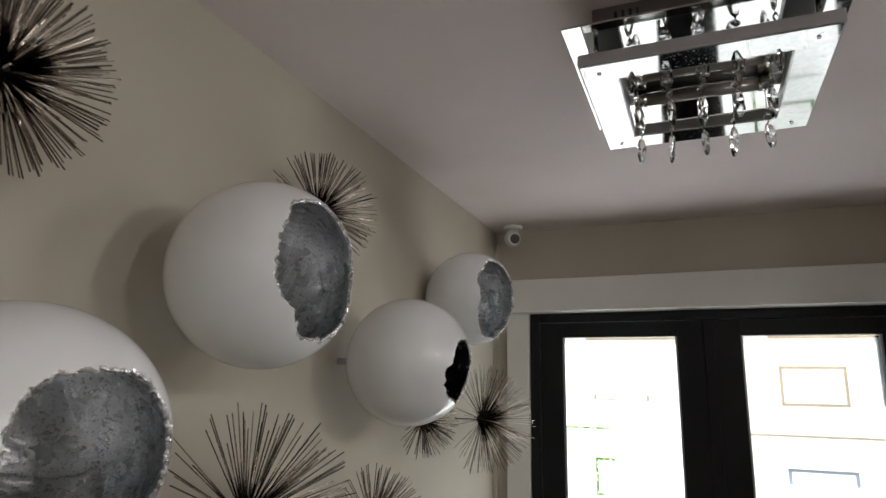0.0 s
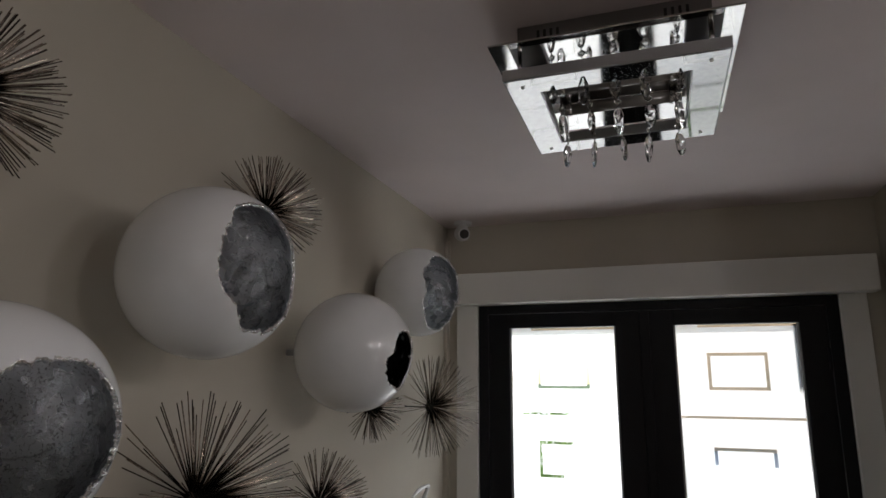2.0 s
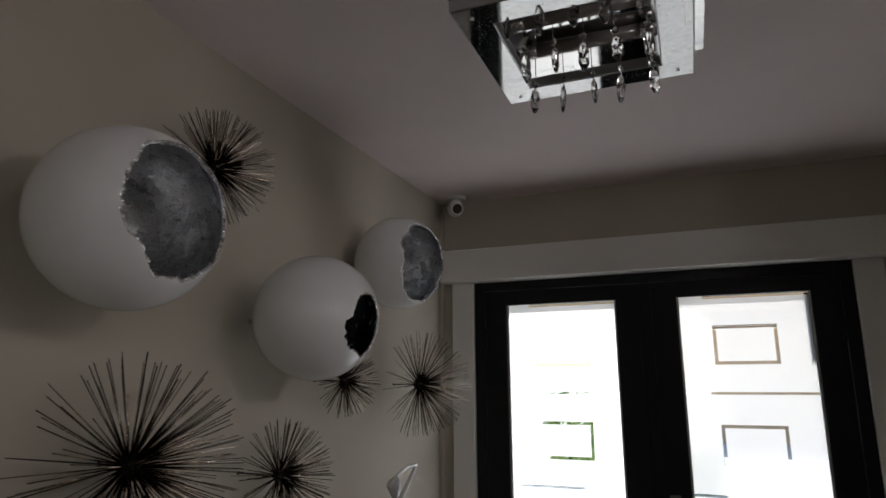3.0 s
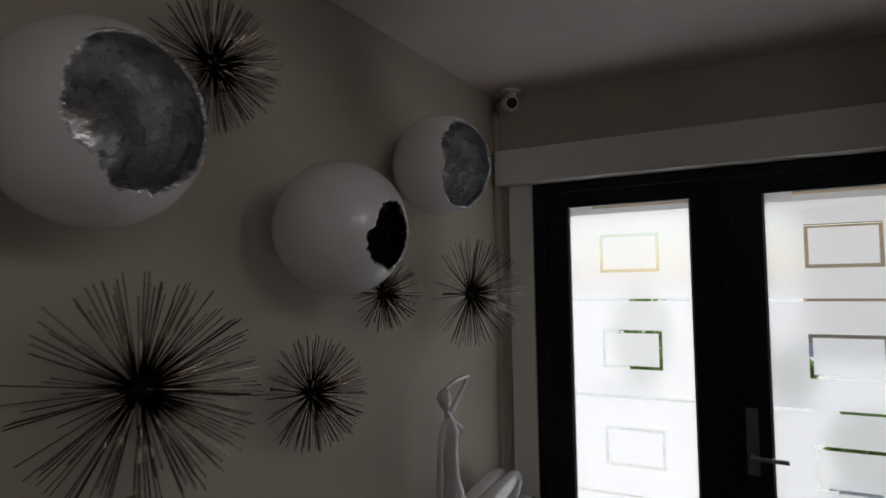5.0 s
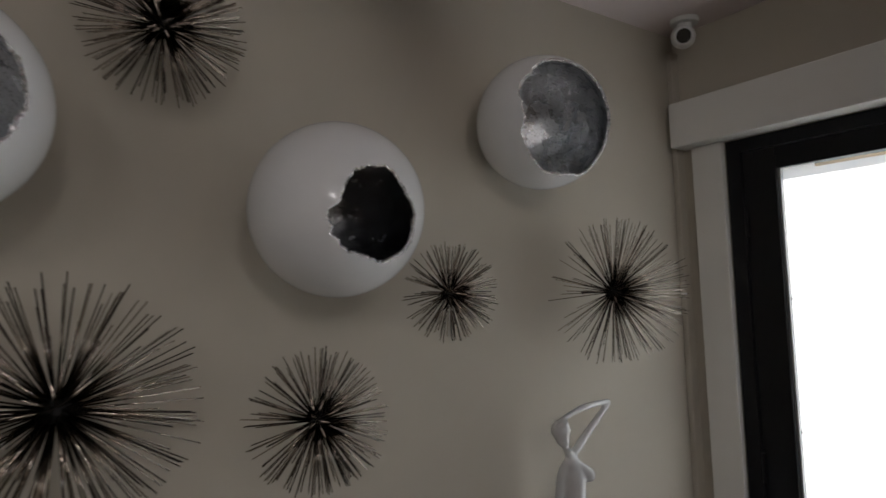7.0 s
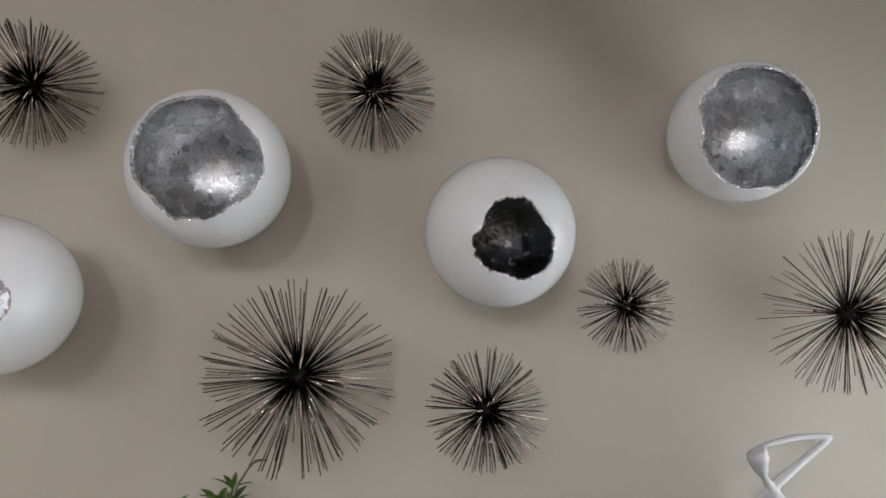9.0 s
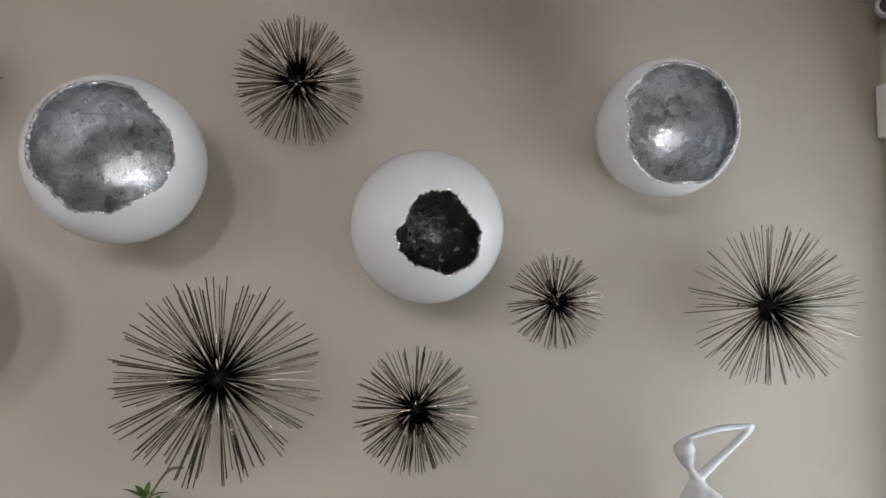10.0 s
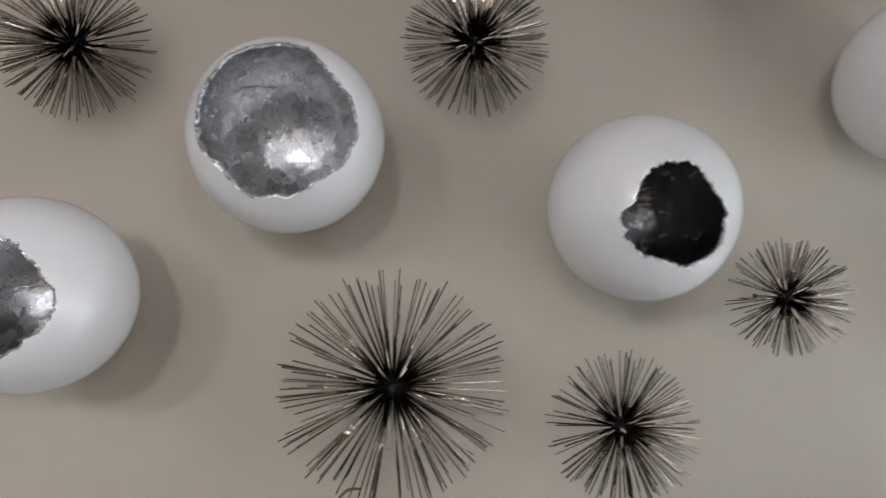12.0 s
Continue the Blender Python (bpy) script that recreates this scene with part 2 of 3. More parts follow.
def box(x0, x1, y0, y1, z0, z1, bevel=0.0, bm=None):
    own = bmesh.new()
    bmesh.ops.create_cube(own, size=1, matrix=Matrix.Translation(((x0 + x1) / 2, (y0 + y1) / 2, (z0 + z1) / 2)) @ Matrix.Diagonal((x1 - x0, y1 - y0, z1 - z0, 1)))
    if bevel:
        bmesh.ops.bevel(own, geom=own.edges[:], offset=bevel, segments=2, affect="EDGES", profile=0.5)
    return joined(bm, own)


def joined(bm, own):
    if bm is None:
        return own
    me = bpy.data.meshes.new("join")
    own.to_mesh(me)
    own.free()
    bm.from_mesh(me)
    bpy.data.meshes.remove(me)
    return bm


def rod(a, b, r0, r1=None, sides=12, bm=None):
    a, b = Vector(a), Vector(b)
    own = bmesh.new()
    m = Matrix.Translation((a + b) / 2) @ (b - a).to_track_quat("Z", "Y").to_matrix().to_4x4()
    bmesh.ops.create_cone(own, cap_ends=True, segments=sides, radius1=r0, radius2=r0 if r1 is None else r1, depth=(b - a).length, matrix=m)
    return joined(bm, own)


def ball(c, r, bm=None, u=24, v=14, stretch=(1, 1, 1)):
    own = bmesh.new()
    bmesh.ops.create_uvsphere(own, u_segments=u, v_segments=v, radius=1, matrix=Matrix.Translation(c) @ Matrix.Diagonal((r * stretch[0], r * stretch[1], r * stretch[2], 1)))
    return joined(bm, own)


def lathe(profile, sides=32, centre=(0, 0, 0)):
    """A turned body from rows of (radius, height)."""
    bm = bmesh.new()
    rings = [[bm.verts.new((centre[0] + r * math.cos(a), centre[1] + r * math.sin(a), centre[2] + z)) for a in (2 * math.pi * k / sides for k in range(sides))] for r, z in profile]
    for low, high in zip(rings, rings[1:]):
        for k in range(sides):
            bm.faces.new((low[k], low[(k + 1) % sides], high[(k + 1) % sides], high[k]))
    bm.faces.new(rings[0][::-1])
    bm.faces.new(rings[-1])
    return bm


def tube(points, bm=None, sides=14, closed=False):
    """A limb along rows of (x, y, z, radius), with rounded sections."""
    own = bmesh.new()
    ps = [Vector(p[:3]) for p in points]
    fine = []
    n = len(ps)
    for i in range(n - 1):
        a, b, c, d = ps[max(i - 1, 0)], ps[i], ps[i + 1], ps[min(i + 2, n - 1)]
        for k in range(6):
            t = k / 6
            q = 0.5 * (2 * b + (c - a) * t + (2 * a - 5 * b + 4 * c - d) * t * t + (3 * b - a - 3 * c + d) * t**3)
            s = t * t * (3 - 2 * t)
            fine.append((q, points[i][3] * (1 - s) + points[i + 1][3] * s))
    fine.append((ps[-1], points[-1][3]))
    rings, up = [], Vector((1, 0, 0))
    for i, (q, r) in enumerate(fine):
        way = (fine[min(i + 1, len(fine) - 1)][0] - fine[max(i - 1, 0)][0]).normalized()
        side = (up - way * up.dot(way)).normalized()
        other = way.cross(side)
        rings.append([own.verts.new(q + r * (math.cos(2 * math.pi * k / sides) * side + math.sin(2 * math.pi * k / sides) * other)) for k in range(sides)])
    for low, high in zip(rings, rings[1:]):
        for k in range(sides):
            own.faces.new((low[k], low[(k + 1) % sides], high[(k + 1) % sides], high[k]))
    own.faces.new(rings[0][::-1])
    own.faces.new(rings[-1])
    return joined(bm, own)


# ---- the hall ----
CEIL = 2.463
HALL, BACK, WIDE = 1.86, -5.6, 5.0


def structure(name, bm, mat, label):
    return tagged(obj(name, bm, mat), label, name.rsplit("_", 1)[0].replace("_", " "), kind="structure")


structure("wall_west", box(-0.14, 0, BACK - 0.14, 0.16, -0.05, CEIL), PAINT, "smooth beige painted wall hung with ornaments")
bm = box(0, 0.165, 0, 0.16, -0.05, CEIL)
box(1.69, WIDE, 0, 0.16, -0.05, CEIL, bm=bm)
box(0.165, 1.69, 0, 0.16, 2.062, CEIL, bm=bm)
structure("wall_north", bm, PAINT, "beige painted wall round the double glass door")
structure("wall_south", box(0, WIDE, BACK - 0.14, BACK, -0.05, CEIL), PAINT, "plain beige painted end wall")
structure("wall_east", box(WIDE, WIDE + 0.14, BACK - 0.14, 0.16, -0.05, CEIL), PAINT, "plain beige painted far wall")
bm = box(HALL, HALL + 0.12, -0.135, 0, 0, CEIL)
box(HALL, HALL + 0.12, -0.95, -0.135, 2.06, CEIL, bm=bm)
box(HALL, HALL + 0.12, -1.15, -0.95, 0, CEIL, bm=bm)
structure("wall_side", bm, PAINT, "short beige wall beside the entrance with a doorway")
structure("ceiling", box(-0.14, WIDE + 0.14, BACK - 0.14, 0.16, CEIL, CEIL + 0.12), CEILING, "flat white painted ceiling")
structure("floor", box(-0.14, WIDE + 0.14, BACK - 0.14, 0.16, -0.12, -0.008), GROUT, "grey tiled hall floor with grout joints")

# Skirting along the art wall.
structure("baseboard", box(0, 0.014, BACK, -0.02, 0, 0.11, 0.003), TRIM, "white painted skirting board along the wall")

# Casing and header round the double door.
structure("trim_1", box(0.026, 1.822, -0.084, -0.001, 2.062, 2.210, 0.004), TRIM, "deep white painted header board over the door")
structure("trim_2", box(0.062, 0.166, -0.024, -0.001, 0, 2.062, 0.003), TRIM, "white painted upright casing beside the door")
structure("trim_3", box(1.688, 1.786, -0.024, -0.001, 0, 2.062, 0.003), TRIM, "white painted upright casing beside the door")
structure("trim_4", box(0.001, 0.020, -0.040, -0.001, 0, 2.40, 0.003), PAINT, "narrow beige corner strip beside the casing")
structure("trim_5", box(HALL - 0.016, HALL - 0.001, -0.19, -0.08, 0, 2.09, 0.003), TRIM, "white painted casing of a side doorway")

side_door = thing("side_door", (HALL + 0.05, -0.54, 0), "closed black painted side door in a white casing", "door")
side_door["kind"] = "structure"
part("door_panel", box(-0.02, 0.02, -0.40, 0.40, 0.01, 2.055, 0.003), BLACK, side_door)
bell = thing("door_chime", (HALL, -0.155, 2.135), "small white plastic sensor on the wall", "sensor")
part("case", box(-0.028, 0, -0.03, 0.03, -0.03, 0.03, 0.008), PLASTIC, bell)
part("button", box(-0.032, -0.027, -0.012, 0.012, -0.018, 0.010, 0.002), SATIN, bell, "grey cover")

# Double door: a black frame and two glazed leaves.
F0, F1 = 0.168, 1.688
bm = box(F0, F0 + 0.045, -0.002, 0.12, 0, 2.06, 0.002)
box(F1 - 0.045, F1, -0.002, 0.12, 0, 2.06, 0.002, bm=bm)
box(F0 + 0.045, F1 - 0.045, -0.002, 0.12, 2.02, 2.06, 0.002, bm=bm)
structure("door_frame", bm, BLACK, "black painted wooden frame of the double door")


def strips(x0, x1, z0, z1):
    """Rows of clear lines in a sand-blasted pane: outlined rectangles between full-width lines, in the pane's own x and z."""
    rows = []
    top, pitch, line = z1, 0.391, 0.013
    k = 0
    while top - 0.112 - k * pitch > z0:
        zt = z1 - 0.122 - k * pitch
        rows.append((x0 + 0.128, x0 + 0.364, zt - line, zt))
        rows.append((x0 + 0.128, x0 + 0.364, zt - 0.157, zt - 0.157 + line))
        rows.append((x0 + 0.128, x0 + 0.128 + line, zt - 0.157, zt))
        rows.append((x0 + 0.364 - line, x0 + 0.364, zt - 0.157, zt))
        zl = zt - 0.270
        rows.append((x0, x1, zl - 0.005, zl + 0.005))
        k += 1
    rows.append((x0 + 0.10, x1, z1 - 0.012, z1))
    rows.append((x0, x0 + 0.008, z0, z1))
    rows.append((x1 - 0.008, x1, z0, z1))
    return rows


def sheet(x0, x1, z0, z1, y, clear):
    """A thin sheet with the clear rows left out of it."""
    xs = sorted({x0, x1, *(v for r in clear for v in r[:2] if x0 <= v <= x1)})
    zs = sorted({z0, z1, *(v for r in clear for v in r[2:] if z0 <= v <= z1)})
    bm = bmesh.new()
    made = {}

    def vert(x, z):
        if (x, z) not in made:
            made[x, z] = bm.verts.new((x, y, z))
        return made[x, z]

    for a, b in zip(xs, xs[1:]):
        for c, d in zip(zs, zs[1:]):
            u, v = (a + b) / 2, (c + d) / 2
            if b - a > 1e-5 and d - c > 1e-5 and not any(r[0] < u < r[1] and r[2] < v < r[3] for r in clear):
                bm.faces.new((vert(a, c), vert(b, c), vert(b, d), vert(a, d)))
    return bm


def door_leaf(name, x0, x1, g0, g1, lever):
    leaf = thing(name, ((x0 + x1) / 2, 0.03, 0), "black door leaf with a long sand-blasted glass pane", "door", "leaves of the double door")
    leaf["kind"] = "structure"
    cx, top, bottom = (x0 + x1) / 2, 1.952, 0.22
    x0, x1, g0, g1 = x0 - cx, x1 - cx, g0 - cx, g1 - cx
    part("stile", box(x0, g0, -0.022, 0.024, 0.012, 2.018, 0.002), BLACK, leaf)
    part("stile", box(g1, x1, -0.022, 0.024, 0.012, 2.018, 0.002), BLACK, leaf)
    part("top_rail", box(g0, g1, -0.022, 0.024, top, 2.018, 0.002), BLACK, leaf)
    part("bottom_rail", box(g0, g1, -0.022, 0.024, 0.012, bottom, 0.002), BLACK, leaf)
    bm = box(g0, g0 + 0.008, -0.012, -0.001, bottom, top)
    box(g1 - 0.008, g1, -0.012, -0.001, bottom, top, bm=bm)
    part("glazing_bead", bm, SATIN, leaf, "thin metal bead round the pane")
    pane = part("pane", box(g0, g1, 0.004, 0.008, bottom, top), GLASS, leaf, "clear glass pane")
    pane.visible_shadow = False
    part("frosting", sheet(g0, g1, bottom, top, 0.001, strips(g0, g1, bottom, top)), FROST, leaf, "frosted pattern of rectangles and lines")
    if lever:
        h = part("lock_plate", box(x0 + 0.058 - 0.021, x0 + 0.058 + 0.021, -0.030, -0.022, 0.925, 1.168, 0.003), STEEL, leaf, "brushed steel lock plate")
        bm = rod((x0 + 0.058, -0.024, 0.998), (x0 + 0.058, -0.075, 0.998), 0.010, sides=16)
        rod((x0 + 0.050, -0.072, 0.998), (x0 + 0.172, -0.072, 0.994), 0.009, 0.008, 16, bm=bm)
        part("lever", bm, STEEL, h, "steel lever handle", True)
        part("lock_cylinder", rod((x0 + 0.058, -0.028, 1.09), (x0 + 0.058, -0.036, 1.09), 0.011, sides=16), STEEL, h)
    if lever:
        part("edge_strip", box(g1 - 0.019, g1 - 0.001, 0.009, 0.014, top - 0.27, top - 0.004), BLACK, leaf, "short black strip on the pane's edge")
        part("astragal", box(x0 - 0.022, x0 + 0.020, -0.030, -0.0222, 0.012, 2.018, 0.003), BLACK, leaf)
        part("door_stop", box(x0 - 0.020, x0 + 0.022, 0.0242, 0.034, 0.012, 2.018, 0.002), BLACK, leaf)
    for z in (0.25, 1.05, 1.80):
        side = x1 - 0.004 if lever else x0 + 0.004
        part("hinge", rod((side, -0.027, z - 0.045), (side, -0.027, z + 0.045), 0.006, sides=10), BLACK, leaf)
    return leaf


door_leaf("door_1", 0.215, 0.926, 0.315, 0.804, False)
door_leaf("door_2", 0.930, 1.641, 1.050, 1.541, True)

# ---- security camera in the corner ----
cctv = thing("security_camera", (0.116, -0.10, CEIL), "small white security camera under the ceiling", "camera")
part("base", lathe([(0.042, -0.016), (0.044, -0.010), (0.044, -0.001)], 32), PLASTIC, cctv, smooth=False)
part("neck", lathe([(0.024, -0.040), (0.022, -0.016)], 24), PLASTIC, cctv)
body = part("turret", ball((0, -0.012, -0.060), 0.038, u=32, v=18), PLASTIC, cctv, smooth=True)
way = Vector((0.55, -0.78, -0.26)).normalized()
head = Vector((0, -0.012, -0.060))
part("lens", rod(head + way * 0.026, head + way * 0.0395, 0.025, 0.022, 28), LENS, body, "round black lens")
part("lens_ring", rod(head + way * 0.020, head + way * 0.0360, 0.0300, 0.0285, 28), PLASTIC, body)

# ---- ceiling light with mirror plates and crystals ----
def drop(length):
    """A faceted pendant with a bead over it, hanging down from the origin."""
    bm = bmesh.new()
    rows = [(r * 1.3, z) for r, z in ((0.0016, 0.0), (0.0016, -0.010), (0.0065, -0.014), (0.0065, -0.020), (0.0016, -0.025), (0.0016, -0.030),
            (0.0058, -0.036), (0.0088, -0.038 - length * 0.28), (0.0082, -0.040 - length * 0.70), (0.0030, -0.040 - length))]
    rings = [[bm.verts.new((r * math.cos(a) * 1.15, r * math.sin(a) * 0.62, z)) for a in (2 * math.pi * (k + 0.5 * (i % 2)) / 6 for k in range(6))] for i, (r, z) in enumerate(rows)]
    for low, high in zip(rings, rings[1:]):
        for k in range(6):
            bm.faces.new((high[k], high[(k + 1) % 6], low[(k + 1) % 6], low[k]))
    bm.faces.new(rings[0])
    bm.faces.new(rings[-1][::-1])
    return bm


def ceiling_light(place, lit):
    lamp = thing("ceiling_light", place, "lit square crystal ceiling light" if lit else "unlit square chrome ceiling light hung with cut crystals", "ceiling light")
    s, w, lip = 0.245, 0.048, 0.066
    part("pan_side", box(-s + w, s - w, -s + lip, s - w, -0.072, -0.001, 0.002), STEEL, lamp, "grey metal ceiling box")
    part("mirror_plate", box(-s - 0.002, s + 0.002, -s - 0.002, s + 0.002, -0.077, -0.0725, 0.001), CHROME, lamp, "polished mirror plate")
    for cx in (-0.13, 0.13):
        bm = bmesh.new()
        for k in range(4):
            box(cx - 0.024 + k * 0.014, cx - 0.018 + k * 0.014, -s + lip - 0.0015, -s + lip + 0.001, -0.036, -0.016, bm=bm)
        part("vent", bm, SLOT, lamp, "row of dark vent slots")
    o, i = 0.222, 0.150
    bm = box(-o, o, -o, -i, -0.146, -0.121, 0.0015)
    box(-o, o, i, o, -0.146, -0.121, 0.0015, bm=bm)
    box(-o, -i, -i, i, -0.146, -0.121, 0.0015, bm=bm)
    box(i, o, -i, i, -0.146, -0.121, 0.0015, bm=bm)
    ring = part("ring_frame", bm, SATIN, lamp, "grey square ring with a mirror face")
    bm = box(-o + 0.004, o - 0.004, -o + 0.004, -i - 0.004, -0.1475, -0.1462)
    box(-o + 0.004, o - 0.004, i + 0.004, o - 0.004, -0.1475, -0.1462, bm=bm)
    box(-o + 0.004, -i - 0.004, -i - 0.004, i + 0.004, -0.1475, -0.1462, bm=bm)
    box(i + 0.004, o - 0.004, -i - 0.004, i + 0.004, -0.1475, -0.1462, bm=bm)
    part("mirror_face", bm, MIRROR, ring, "bevelled mirror face")
    part("mirror_back", box(-o + 0.004, o - 0.004, -o + 0.004, -i - 0.004, -0.1208, -0.1195), CHROME, ring)
    part("mirror_back", box(-o + 0.004, o - 0.004, i + 0.004, o - 0.004, -0.1208, -0.1195), CHROME, ring)
    for sx in (-1, 1):
        for sy in (-1, 1):
            part("post", rod((sx * 0.19, sy * 0.19, -0.076), (sx * 0.19, sy * 0.19, -0.122), 0.005), CHROME, lamp, smooth=True)
            part("screw_cap", rod((sx * 0.186, sy * 0.186, -0.146), (sx * 0.186, sy * 0.186, -0.150), 0.004), PLASTIC, lamp)
    for sy in (-0.045, 0.075):
        t = part("bulb", rod((-0.115, sy, -0.094), (0.115, sy, -0.094), 0.014, sides=18), LIT if lit else TUBE_GLASS, lamp, "tubular lamp", True)
        part("socket", rod((-0.142, sy, -0.094), (-0.115, sy, -0.094), 0.017, sides=18), CHROME, t, smooth=True)
        part("socket", rod((0.115, sy, -0.094), (0.142, sy, -0.094), 0.017, sides=18), CHROME, t, smooth=True)
    meshes = []
    for length in (0.05, 0.06):
        d = drop(length)
        me = bpy.data.meshes.new("crystal")
        d.to_mesh(me)
        d.free()
        me.materials.append(CRYSTAL)
        meshes.append(me)
    dice = random.Random(5)
    for row, (y, low) in enumerate(((-0.125, -0.080), (0.015, -0.100), (0.128, -0.134))):
        for col in range(5):
            x = -0.132 + col * 0.066
            bm = rod((x, y, -0.076), (x, y, low), 0.0012, sides=6)
            c = new("crystal", meshes[(row + col) % 2])
            c.parent = lamp
            c.location = (x, y, low)
            c.rotation_euler = (dice.uniform(-0.06, 0.06), dice.uniform(-0.06, 0.06), dice.uniform(0, 3))
            part("hook", bm, CHROME, lamp)
    return lamp


ceiling_light((0.932, -1.512, CEIL), False)
ceiling_light((1.02, -3.62, CEIL), True)
glow = new("lamp_glow", bpy.data.lights.new("lamp_glow", "AREA"))
glow.data.energy, glow.data.size, glow.data.color = 1.2, 0.8, (1.0, 0.975, 0.96)
glow.matrix_world = look((1.02, -3.62, CEIL - 0.22), (1.02, -3.62, 0))
for x, y, watts in ((2.85, -3.1, 7.0), (3.25, -2.2, 12.0), (3.2, -0.9, 6.5)):
    d = thing("downlight", (x, y, CEIL), "round lit panel light set under the ceiling", "downlight", "downlights")
    part("bezel", lathe([(0.18, -0.008), (0.186, -0.004), (0.186, -0.001)], 40), PLASTIC, d)
    part("lamp_face", lathe([(0.165, -0.011), (0.165, -0.0082)], 40), LIT, d, "glowing lamp face")
    beam = new("downlight_beam", bpy.data.lights.new("downlight_beam", "POINT"))
    beam.data.shadow_soft_size, beam.data.energy, beam.data.color = 0.15, watts, (1.0, 0.975, 0.96)
    beam.matrix_world = pose(x, y, CEIL - 0.14)


# ---- broken spheres ----
def broken_sphere(place, r, axis, wave, seed, lining, words):
    """A hollow ball hung on the wall with a ragged hole. wave: the hole's half angle in degrees, then cosine and sine terms round it."""
    ob = thing("broken_sphere", place, words, "wall sculpture", "broken spheres on the wall")
    a = Vector(axis).normalized()
    ex = Vector((0, 0, 1)).cross(a).normalized()
    ey = a.cross(ex)
    N = 384
    dice = random.Random(seed)
    coarse = [dice.gauss(0, 0.55) for _ in range(37)]
    fine = [dice.gauss(0, 0.55) for _ in range(101)]
    torn = [dice.gauss(0, 0.3) for _ in range(190)]

    def chipped(rows, u):
        """Broken straight runs with sharp corners between them."""
        at = u % 1.0 * len(rows)
        k = int(at)
        return rows[k % len(rows)] * (1 - at + k) + rows[(k + 1) % len(rows)] * (at - k)


    def edge(ph):
        deg = wave[0]
        for k in range(1, (len(wave) + 1) // 2):
            deg += wave[2 * k - 1] * math.cos(k * ph) + wave[2 * k] * math.sin(k * ph)
        rag = chipped(coarse, ph / 6.28319) + chipped(fine, ph / 6.28319) + chipped(torn, ph / 6.28319)
        return radians(deg + rag)

    def point(rad, th, ph):
        return rad * (math.cos(th) * a + math.sin(th) * (math.cos(ph) * ex + math.sin(ph) * ey))

    edges = [edge(2 * math.pi * k / N) for k in range(N)]

    def skin(rad, rough):
        bm = bmesh.new()
        rings = []
        M = 72 if rough else 28
        for i in range(M):
            s = i / M
            ring = []
            for k in range(N):
                ph = 2 * math.pi * k / N
                th = edges[k] + (math.pi - edges[k]) * s
                p = point(1, th, ph)
                q = rad
                if rough:
                    q += (0.0040, 0.0014)[i] if i < 2 else 0
                    q += 0.0016 * noise.noise(p * 4 + Vector((seed, 0, 0))) + 0.0006 * noise.noise(p * 17) + 0.0007 * abs(noise.noise(p * 26 + Vector((0, seed, 0)))) + 0.0006 * noise.noise(p * 44)
                ring.append(bm.verts.new(p * q))
            rings.append(ring)
        pole = bm.verts.new(-a * rad)
        for low, high in zip(rings, rings[1:]):
            for k in range(N):
                f = (low[k], high[k], high[(k + 1) % N], low[(k + 1) % N])
                bm.faces.new(f if not rough else f[::-1])
        for k in range(N):
            f = (rings[-1][k], pole, rings[-1][(k + 1) % N])
            bm.faces.new(f if not rough else f[::-1])
        return bm

    part("shell", skin(r, False), LACQUER, ob, "glossy white lacquered shell", True)
    part("lining", skin(r - 0.0075, True), lining, ob, "crinkled metal leaf lining", True)
    bm = bmesh.new()
    S = 6
    rings = []
    for k in range(N):
        ph = 2 * math.pi * k / N
        c = point(r - 0.0036, edges[k], ph)
        out = c.normalized()
        into = (a - out * a.dot(out)).normalized()
        fat = max(0.0010, 0.0033 + 0.0026 * noise.noise(Vector((k * 0.19, seed, 0))) + 0.0036 * noise.noise(Vector((k * 0.61, seed, 3))))
        c = c + 0.0016 * noise.noise(Vector((k * 0.47, seed, 7))) * out + 0.0018 * noise.noise(Vector((k * 0.39, seed, 11))) * into
        rings.append([bm.verts.new(c + fat * (math.cos(2 * math.pi * j / S) * out + 0.8 * math.sin(2 * math.pi * j / S) * into)) for j in range(S)])
    for k in range(N):
        low, high = rings[k], rings[(k + 1) % N]
        for j in range(S):
            bm.faces.new((low[j], low[(j + 1) % S], high[(j + 1) % S], high[j]))
    bmesh.ops.recalc_face_normals(bm, faces=bm.faces[:])
    part("rim", bm, RIM_SILVER, ob, "ragged bright silver rim")
    part("wall_mount", rod((-place[0] + 0.001, 0, 0), (-r + 0.004, 0, 0), 0.009, sides=20), SATIN, ob, "short metal wall mount")
    return ob


WORDS = "white lacquered sphere with a ragged hole lined in "
broken_sphere((0.226, -2.376, 1.640), 0.1545, (0.990, -0.086, -0.110), (37.9, 3.6, 3.7, 1.0, 0.8, 1.3, 0.7, 0.2, 0.1, 0.7, -0.4, 0.7, -0.2), 3, SILVER, WORDS + "silver, lowest")
broken_sphere((0.2125, -1.980, 1.895), 0.159, (0.999, 0.022, 0.028), (47.2, 0.1, -0.1, -0.2, -1.0, 0.7, -0.7, 1.4, -0.6, 0.1, -0.8, 0.3, 0.9, -0.4, 0.1, -0.4, -0.1, 0.4, 0.3, 0.1, -0.2), 11, SILVER, WORDS + "bright silver")
broken_sphere((0.209, -1.386, 1.777), 0.1585, (0.98, 0.018, -0.2), (30.0, 0.1, 0.2, 0.2, -1.6, -0.5, -2.1, 0.2, 0.6, 0.2, -0.4, 0.2, 0.2, -0.6, 0.3, 0.2, 0.2, 0.0, 0.1, 0.3, 0.2), 29, DARK_LEAF, WORDS + "black metal")
